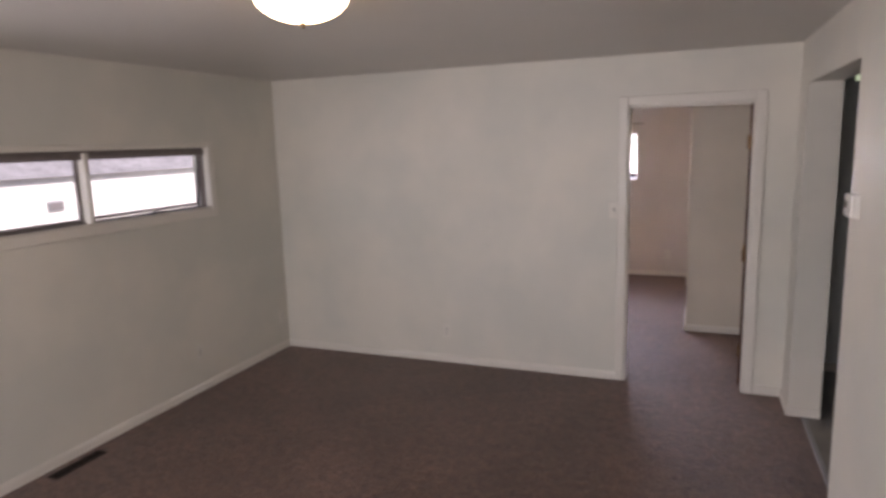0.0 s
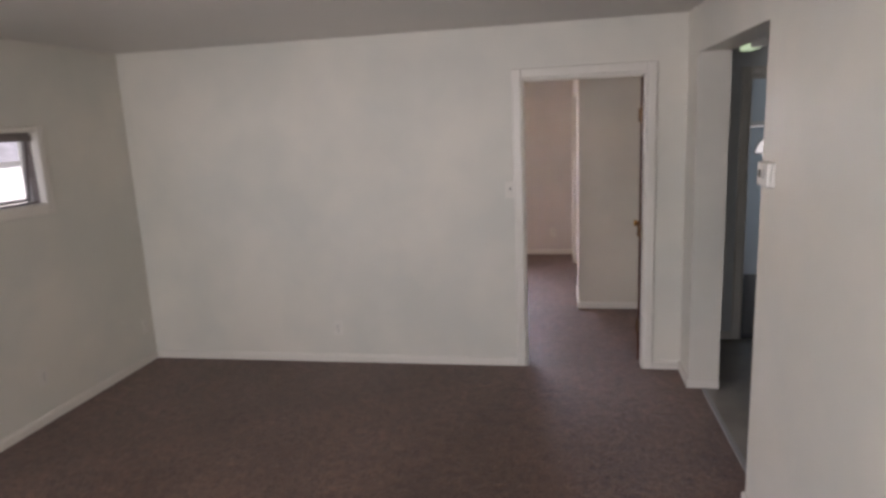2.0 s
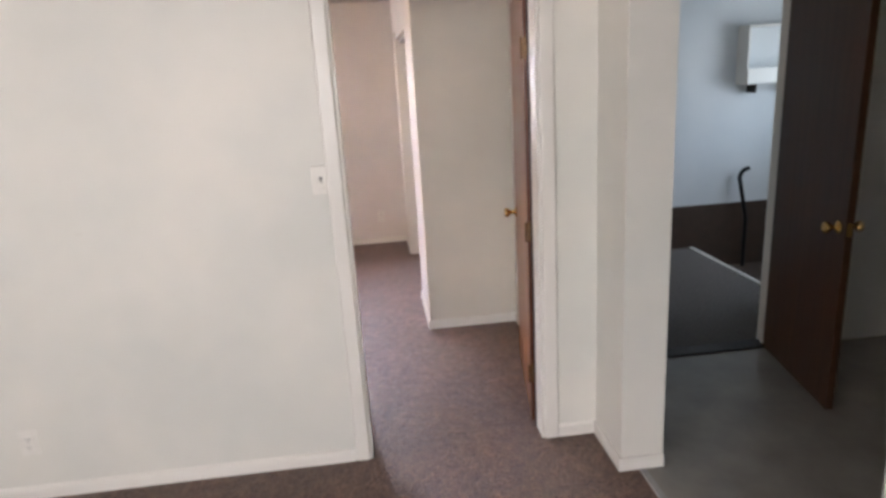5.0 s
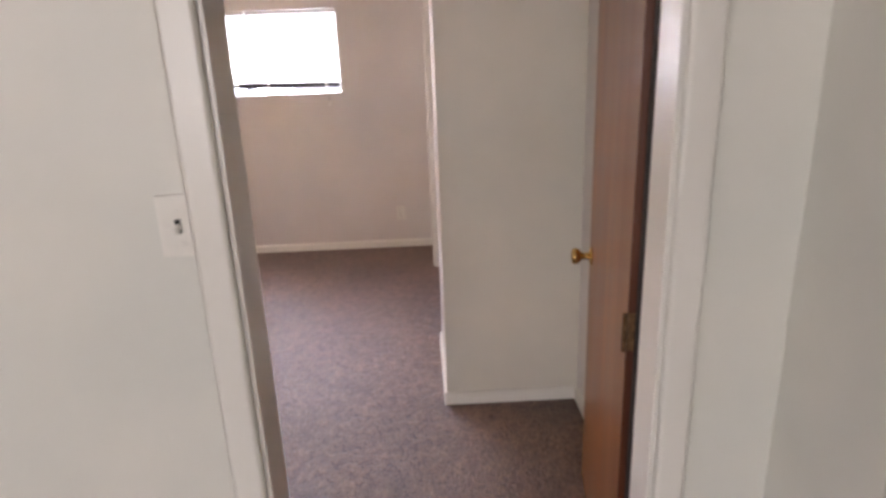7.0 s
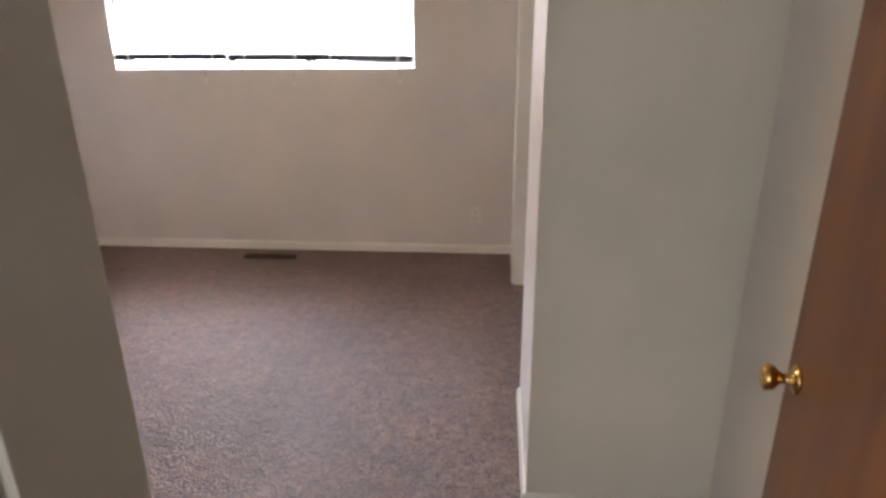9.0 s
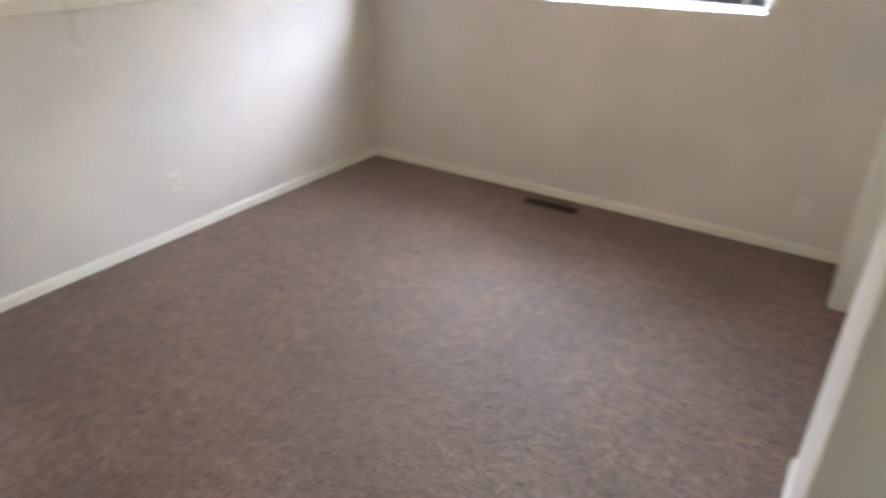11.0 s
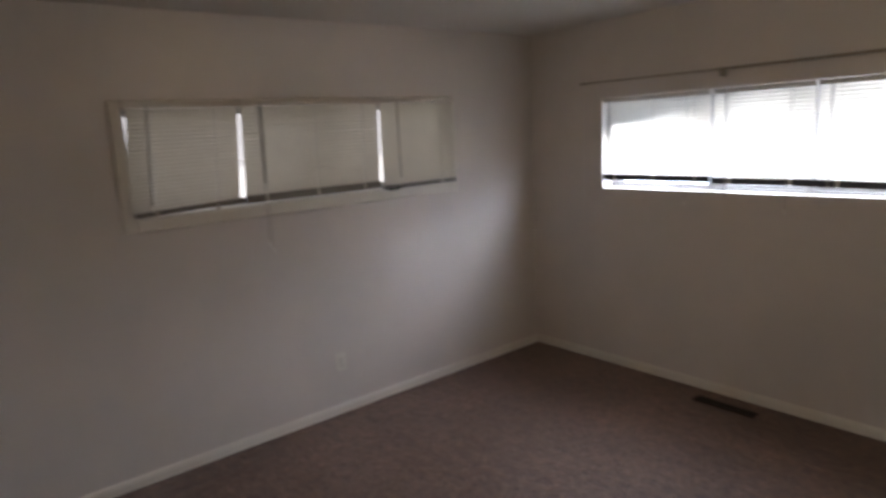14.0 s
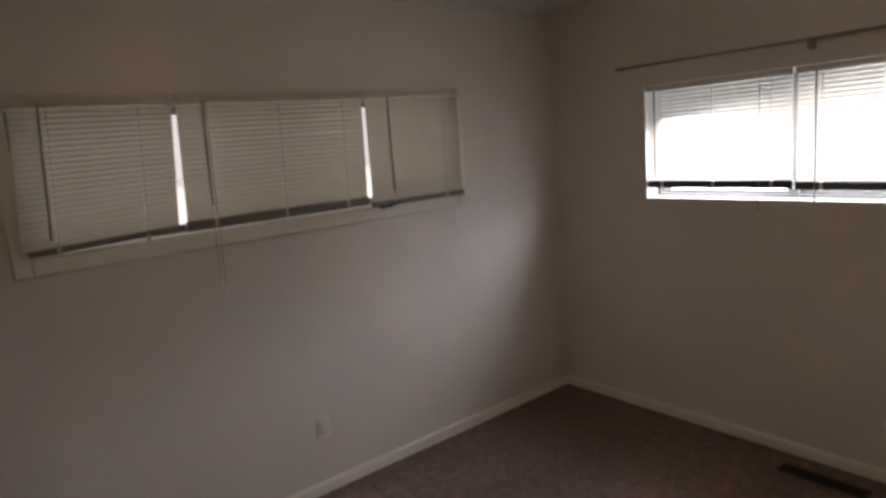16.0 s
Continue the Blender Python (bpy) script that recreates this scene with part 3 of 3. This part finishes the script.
# ---- venetian blinds ----
def slat_mesh(wide, tilt, holes):
    """A shallow curved vinyl slat, 25 mm across, with a routed slot at each cord."""
    bm = bmesh.new()
    c, s = math.cos(radians(tilt)), math.sin(radians(tilt))
    xs = sorted({0.0, wide, *(h + d for h in holes for d in (-0.002, 0.002))})
    us = (-1.0, -0.22, 0.22, 1.0)
    grid = {}
    for side, drop in ((0, 0.0), (1, 0.0007)):
        for i, x in enumerate(xs):
            for k, u in enumerate(us):
                p, q = 0.0125 * u, 0.0022 * (1 - u * u) - drop
                grid[side, i, k] = bm.verts.new((x, p * c + q * s, -p * s + q * c))
    slot = {i for i in range(len(xs) - 1) for h in holes if xs[i] < h < xs[i + 1]}
    solid = {(i, k) for i in range(len(xs) - 1) for k in range(3)} - {(i, 1) for i in slot}
    for i, k in solid:
        for side in (0, 1):
            bm.faces.new([grid[side, i, k], grid[side, i + 1, k], grid[side, i + 1, k + 1], grid[side, i, k + 1]])
        for near, (a0, a1), (b0, b1) in (((i - 1, k), (i, k), (i, k + 1)), ((i + 1, k), (i + 1, k), (i + 1, k + 1)), ((i, k - 1), (i, k), (i + 1, k)), ((i, k + 1), (i, k + 1), (i + 1, k + 1))):
            if near not in solid:
                bm.faces.new([grid[0, a0, a1], grid[0, b0, b1], grid[1, b0, b1], grid[1, a0, a1]])
    bmesh.ops.recalc_face_normals(bm, faces=bm.faces)
    return mesh_of("slat", bm, SLAT)


def blind(m, wide, drop, label, wand=0.09, wand_long=0.42, cords=(), tilt=-54, pitch=0.0205, lean=0.0, rail=0.026, rail_paint=GREY_RAIL, ladders=(0.11,), sag=0.0):
    """Hangs from the local origin: x along the window, y outwards, z up. lean: how far its foot hangs aside; sag: how much lower its far end hangs."""
    b = thing("venetian_blind", m, label, "window blind", "venetian blinds")
    part("headrail", one_box(0, wide, -0.014, 0.014, -0.027, 0.0, bevel=0.002), HEADRAIL, b)
    me = slat_mesh(wide - 0.006, tilt, [x - 0.003 for x in ladders])
    rng = random.Random(int(wide * 1000) + int(drop * 977))
    count = round((drop - 0.044 - rail) / pitch)
    pitch = (drop - 0.044 - rail) / count
    for k in range(count + 1):
        z = -0.040 - k * pitch
        s = new("slat", me)
        s.parent = b
        s.matrix_basis = pose(0.003 + lean * k / count, rng.uniform(-0.0008, 0.0008), z, rng.uniform(-1.6, 1.6), math.degrees(sag / wide) * k / count + rng.uniform(-0.10, 0.10), rng.uniform(-0.1, 0.1))
    foot = part("bottom_rail", one_box(lean, wide + lean, -0.013, 0.013, -drop, -drop + rail, bevel=0.003), rail_paint, b, "grey bottom rail")
    foot.matrix_basis = pose(0, 0, 0, 0, math.degrees(sag / wide), 0)
    for x in ladders:
        part("ladder_cord", rod_along(bmesh.new(), (x, -0.0135, -0.027), (x + lean, -0.0135, -drop + 0.01), 0.0009, 6), CORD, b)
        part("rail_clip", one_box(x + lean - 0.007, x + lean + 0.007, -0.0145, 0.0, -drop - 0.0015, -drop + rail + 0.001, bevel=0.001), HEADRAIL, b)
    if wand:
        w = part("wand", rod_along(bmesh.new(), (wand, -0.024, -0.020), (wand + lean * 0.9, -0.027, -0.020 - wand_long), 0.0042, 8), WAND, b, "thin grey tilt wand")
        part("hook", rod_along(bmesh.new(), (wand, -0.013, -0.016), (wand, -0.027, -0.022), 0.003, 6), GREY_STEEL, w)
    for x, length in cords:
        c = part("pull_cord", rod_along(bmesh.new(), (x, -0.018, -0.02), (x + lean - 0.004, -0.032, -length), 0.0016, 6), CORD, b)
        part("tassel", rod_along(bmesh.new(), (x + lean - 0.004, -0.032, -length), (x + lean - 0.004, -0.032, -length - 0.03), 0.0035, 8, 0.006), WHITE_PLASTIC, c)
    return b


XK, ZT = XB + 0.035, 1.932                # blinds hung proud of the casing
blind(pose(XK, 1.047, ZT, 0, 0, 90), 0.553, 0.553, "closed cream vinyl blind hanging askew over the window casing", wand=0.094, wand_long=0.48, lean=-0.036, tilt=-60, ladders=(0.118, 0.425), rail=0.024, sag=-0.022)
blind(pose(XK, 1.612, ZT, 0, 0, 90), 0.874, 0.543, "closed cream vinyl blind with a long pull cord", wand=0.105, wand_long=0.42, cords=((0.098, 0.76), (0.116, 0.795)), lean=-0.020, tilt=-60, ladders=(0.118, 0.437, 0.755), rail=0.042)
blind(pose(XK, 2.496, ZT, 0, 0, 90), 0.594, 0.560, "closed cream vinyl blind at the end of the cased window", wand=0.12, wand_long=0.47, lean=-0.006, tilt=-60, ladders=(0.135, 0.47), rail=0.026)
for y in (1.047, 1.595, 1.625, 2.475, 2.505, 3.08):
    part("bracket", one_box(y - 1.03 - 0.012, y - 1.03 + 0.012, -0.050, -0.0125, 0.535, 0.575, bevel=0.002), HEADRAIL, bpy.data.objects["window_2"])
ZF = 1.866
blind(pose(-2.262, YF + 0.018, ZF), 0.766, 0.550, "backlit white vinyl blind over the far window", wand=0.06, wand_long=0.47, tilt=-56, cords=((0.62, 0.66),), rail=0.040, rail_paint=RAIL, ladders=(0.09, 0.38, 0.67))
blind(pose(-1.484, YF + 0.018, ZF), 0.560, 0.556, "backlit white vinyl blind in the middle of the far window", wand=0.09, wand_long=0.60, cords=((0.44, 0.68),), tilt=-56, rail=0.040, rail_paint=RAIL, ladders=(0.11, 0.45))
blind(pose(-0.912, YF + 0.018, ZF), 0.660, 0.556, "backlit white vinyl blind sagging at its bottom rail", wand=0.07, wand_long=0.55, cords=((0.57, 0.67),), tilt=-56, rail=0.040, rail_paint=RAIL, ladders=(0.11, 0.55), sag=0.012)

# ---- curtain rod ----
crod = thing("curtain_rod", pose(-2.40, YF, 1.975), "thin painted curtain rod above the far window", "curtain rod")
part("inner_rod", rod_along(bmesh.new(), (0.0, -0.055, 0), (1.2, -0.055, -0.004), 0.006), ROD, crod, smooth=True)
part("outer_rod", rod_along(bmesh.new(), (1.05, -0.055, -0.004), (2.22, -0.055, 0.0), 0.0078), ROD, crod, smooth=True)
for x in (0.0, 2.22):
    part("return", rod_along(bmesh.new(), (x, -0.055, 0), (x, 0.0, 0), 0.007), ROD, crod)
part("bracket", one_box(0.985, 1.0, -0.06, 0.0, -0.045, 0.004, bevel=0.002), ROD, crod)


# ---- small wall things ----
def outlet(m, label):
    """Wall plate facing local -y."""
    o = thing("wall_outlet", m, label, "outlet", "wall outlets")
    part("plate", one_box(-0.036, 0.036, -0.006, 0.0, -0.058, 0.058, bevel=0.003, segments=2), PLATE, o)
    for z in (-0.0195, 0.0195):
        r = part("receptacle", one_box(-0.017, 0.017, -0.009, -0.0055, z - 0.0135, z + 0.0135, bevel=0.004), PLATE, o)
        # dark slabs stand for the shade inside the slots and ground hole
        for x in (-0.0065, 0.0065):
            part("slot", one_box(x - 0.0012, x + 0.0012, -0.0095, -0.0088, z - 0.002, z + 0.007), SLOT_SHADE, r)
        part("ground_hole", one_box(-0.0022, 0.0022, -0.0095, -0.0088, z - 0.010, z - 0.006), SLOT_SHADE, r)
    part("screw", rod_along(bmesh.new(), (0, -0.0075, 0), (0, -0.0055, 0), 0.003, 8), GREY_STEEL, o)
    return o


outlet(pose(-1.433, 0.0, 0.268), "ivory duplex outlet low on the cream living room wall")
outlet(pose(XL, -1.13, 0.305, 0, 0, 90), "ivory duplex outlet low on the wall under the window")
outlet(pose(XL, -0.10, 0.30, 0, 0, 90), "ivory plate low on the wall beside the corner")
outlet(pose(XB, 2.095, 0.335, 0, 0, 90), "ivory duplex outlet low on the bedroom wall under the blinds")
outlet(pose(0.15, YF, 0.283), "ivory outlet low on the bedroom wall near the closet")

switch = thing("light_switch", pose(-0.098, 0.0, 1.29), "ivory toggle light switch beside the door casing", "switch")
part("plate", one_box(-0.036, 0.036, -0.006, 0.0, -0.058, 0.058, bevel=0.003, segments=2), PLATE, switch)
# dark slab paints the shade in the slot around the toggle
part("slot", one_box(-0.0055, 0.0055, -0.0068, -0.0058, -0.013, 0.013), SLOT_SHADE, switch, "dark slab for the shaded toggle slot")
tg = part("toggle", one_box(-0.004, 0.004, -0.020, 0.0, -0.004, 0.005, bevel=0.0015), PLATE, switch)
tg.matrix_basis = pose(0, -0.004, 0.001, 28, 0, 0)
for z in (-0.03, 0.03):
    part("screw", rod_along(bmesh.new(), (0, -0.0072, z), (0, -0.0055, z), 0.003, 8), PLATE, switch)

thermo = thing("thermostat", pose(XR, -1.706, 1.51, 0, 0, -90), "white digital thermostat on the wall beside the opening", "thermostat")
part("base", one_box(-0.068, 0.068, -0.010, 0.0, -0.050, 0.050, bevel=0.004, segments=2), WHITE_PLASTIC, thermo)
part("cover", one_box(-0.064, 0.064, -0.030, -0.0095, -0.047, 0.047, bevel=0.007, segments=3), WHITE_PLASTIC, thermo)
part("screen", one_box(-0.043, -0.012, -0.0312, -0.0295, -0.013, 0.018, bevel=0.001), SCREEN, thermo, "small dark display")
for dx, dz in ((0.022, 0.016), (0.022, -0.010), (0.009, 0.003), (0.035, 0.003)):
    part("button", one_box(dx - 0.005, dx + 0.005, -0.0325, -0.0295, dz - 0.005, dz + 0.005, bevel=0.0012), GREY_PLASTIC, thermo)


def floor_register(m, label, long=0.335, wide=0.075):
    """A slotted floor vent, long along local x."""
    v = thing("floor_register", m, label, "floor vent", "floor registers")
    bm = bmesh.new()
    t = 0.011
    box(bm, -long / 2, long / 2, -wide / 2, -wide / 2 + t, 0, 0.008, 0.002)
    box(bm, -long / 2, long / 2, wide / 2 - t, wide / 2, 0, 0.008, 0.002)
    box(bm, -long / 2, -long / 2 + t, -wide / 2 + t, wide / 2 - t, 0, 0.008, 0.002)
    box(bm, long / 2 - t, long / 2, -wide / 2 + t, wide / 2 - t, 0, 0.008, 0.002)
    part("rim", bm, DARK_METAL, v)
    # thin black sheet in place of the shaded depth below the louvres
    part("duct_shade", one_box(-long / 2 + t, long / 2 - t, -wide / 2 + t, wide / 2 - t, 0.0005, 0.0015), DUCT_SHADE, v)
    lm = mesh_of("louvre", one_box(-0.0016, 0.0016, -wide / 2 + t, wide / 2 - t, 0.001, 0.0065), DARK_METAL)
    n = int((long - 2 * t) / 0.0125)
    for k in range(1, n):
        s = new("louvre", lm)
        s.parent = v
        s.matrix_basis = pose(-long / 2 + t + k * (long - 2 * t) / n, 0, 0.0005, 0, 24, 0)
    return v


floor_register(pose(-2.895, -2.29, 0, 0, 0, 90), "dark brown metal floor vent under the living room window")
floor_register(pose(-1.275, 3.735, 0), "dark brown metal floor vent below the far window", long=0.37)


# ---- ceiling lights ----
def dome_light(m, glassy, label):
    """A shallow glass bowl under a metal pan, hanging from the local origin."""
    d = thing("ceiling_light", m, label, "ceiling light", "dome ceiling lights")
    part("pan", lathe([(0.0, 0.0), (0.150, 0.0), (0.158, -0.012), (0.158, -0.028), (0.0, -0.028)], 40), WHITE_PLASTIC, d, smooth=False)
    prof = [(0.168 * math.sin(radians(a)), -0.125 + 0.095 * (1 - math.cos(radians(a)))) for a in range(0, 91, 9)]
    part("shade", lathe(list(reversed(prof)), 48), glassy, d, "lit frosted glass bowl", smooth=True)
    part("finial", lathe([(0.0, -0.122), (0.010, -0.124), (0.012, -0.130), (0.006, -0.136), (0.008, -0.142), (0.0, -0.146)], 16), OLD_BRASS, d, "small brass finial", smooth=True)
    return d


dome_light(pose(-0.89, -2.70, H), DOME, "lit dome ceiling light with frosted glass bowl")
dome_light(pose(-1.04, 2.00, H), DOME_BED, "lit dome ceiling light in the bedroom")

tube = thing("fluorescent_light", pose(1.38, -0.175, 2.21), "lit fluorescent ceiling light with greenish diffuser", "ceiling light")
part("housing", one_box(-0.045, 0.045, -0.13, 0.13, -0.02, 0.0, bevel=0.003), WHITE_PLASTIC, tube)
part("diffuser", one_box(-0.04, 0.04, -0.12, 0.12, -0.098, -0.0205, bevel=0.012, segments=3), TUBE, tube, "glowing prismatic diffuser")
for y in (-0.123, 0.123):
    part("end_cap", one_box(-0.043, 0.043, y - 0.008, y + 0.008, -0.10, -0.0205, bevel=0.003), WHITE_PLASTIC, tube)

# ---- back hall things ----
rail = thing("stair_railing", pose(2.05, 1.72, 0, 0, 0, 51.34), "black iron stair railing with a pale cap", "railing")
part("cap", one_box(-0.02, 0.27, -0.025, 0.025, 0.845, 0.868, bevel=0.005), TRIM, rail, "pale cap rail")
part("top_bar", one_box(-0.01, 0.26, -0.012, 0.012, 0.822, 0.845), BLACK_IRON, rail)
part("bottom_bar", one_box(0, 0.25, -0.008, 0.008, 0.09, 0.11), BLACK_IRON, rail)
for x in (0.0, 0.25):
    part("post", one_box(x - 0.014, x + 0.014, -0.014, 0.014, 0.0, 0.822), BLACK_IRON, rail)
for k in range(1, 4):
    part("baluster", one_box(k * 0.0625 - 0.007, k * 0.0625 + 0.007, -0.007, 0.007, 0.11, 0.822), BLACK_IRON, rail)

hr = thing("handrail", pose(4.02, 3.80, -0.6), "dark curved handrail going down the back stairs", "handrail")
bm = bmesh.new()
for k in range(5):
    a, b = radians(18 * k), radians(18 * (k + 1))
    rod_along(bm, (0.10 - 0.10 * math.cos(a), 0, 1.0 + 0.10 * math.sin(a)), (0.10 - 0.10 * math.cos(b), 0, 1.0 + 0.10 * math.sin(b)), 0.022, 10)
rod_along(bm, (0, 0, 1.0), (0.10, 0, 0.55), 0.022, 10)
part("rail", bm, BLACK_IRON, hr)
part("post", rod_along(bmesh.new(), (0.10, 0, 0.0), (0.10, 0, 0.56), 0.02, 10), BLACK_IRON, hr)

shelf = thing("wall_shelf", pose(4.30, 3.90, 1.38), "white open wall shelf with two boards above the stairs", "shelf")
for z in (0.0, 0.56):
    part("board", one_box(-0.34, 0.36, -0.22, 0.0, z, z + 0.022, bevel=0.003), TRIM, shelf)
part("valance", one_box(-0.34, 0.36, -0.22, -0.20, 0.022, 0.16, bevel=0.003), TRIM, shelf)
for x in (-0.34, 0.34):
    part("side", one_box(x, x + 0.02, -0.20, 0.0, 0.022, 0.56), TRIM, shelf)
for x in (-0.2, 0.2):
    part("bracket", one_box(x - 0.012, x + 0.012, -0.15, 0.0, -0.09, 0.0, bevel=0.004), DARK_METAL, shelf, "dark shelf bracket")

# ---- outside ----
neighbour = thing("neighbour_house", pose(-9.0, -2.0, -0.75), "white stucco house with a brown shingled roof across the yard", "house")
part("wall", one_box(-7.0, 0.0, -14, 14, 0.0, 2.2), STUCCO, neighbour)
bm = bmesh.new()
vs = [bm.verts.new(p) for p in ((0.1, -14.5, 2.2), (0.1, 14.5, 2.2), (-3.6, 14.5, 4.1), (-3.6, -14.5, 4.1), (-7.6, -14.5, 2.12), (-7.6, 14.5, 2.12))]
for f in ((0, 1, 2, 3), (3, 2, 5, 4), (0, 3, 4), (1, 5, 2), (0, 4, 5, 1)):
    bm.faces.new([vs[k] for k in f])
bmesh.ops.recalc_face_normals(bm, faces=bm.faces)
part("roof", bm, SHINGLE, neighbour)
wd = part("window", frame_ring(1.1, 0.8, -0.02, 0.03, 0.06), TRIM, neighbour)
wd.matrix_basis = pose(0.0, 0.2, 1.0, 0, 0, 90)
part("pane", one_box(0.06, 1.04, 0.0, 0.012, 0.06, 0.74), SCREEN, wd)
vent = part("vent", one_box(-0.01, 0.03, 4.25, 4.52, 1.66, 1.83, bevel=0.008), GREY_STEEL, neighbour, "small grey wall vent")
for z in (1.69, 1.73, 1.77):
    part("louvre", one_box(0.031, 0.045, 4.27, 4.50, z, z + 0.022, bevel=0.002), STEEL, vent)
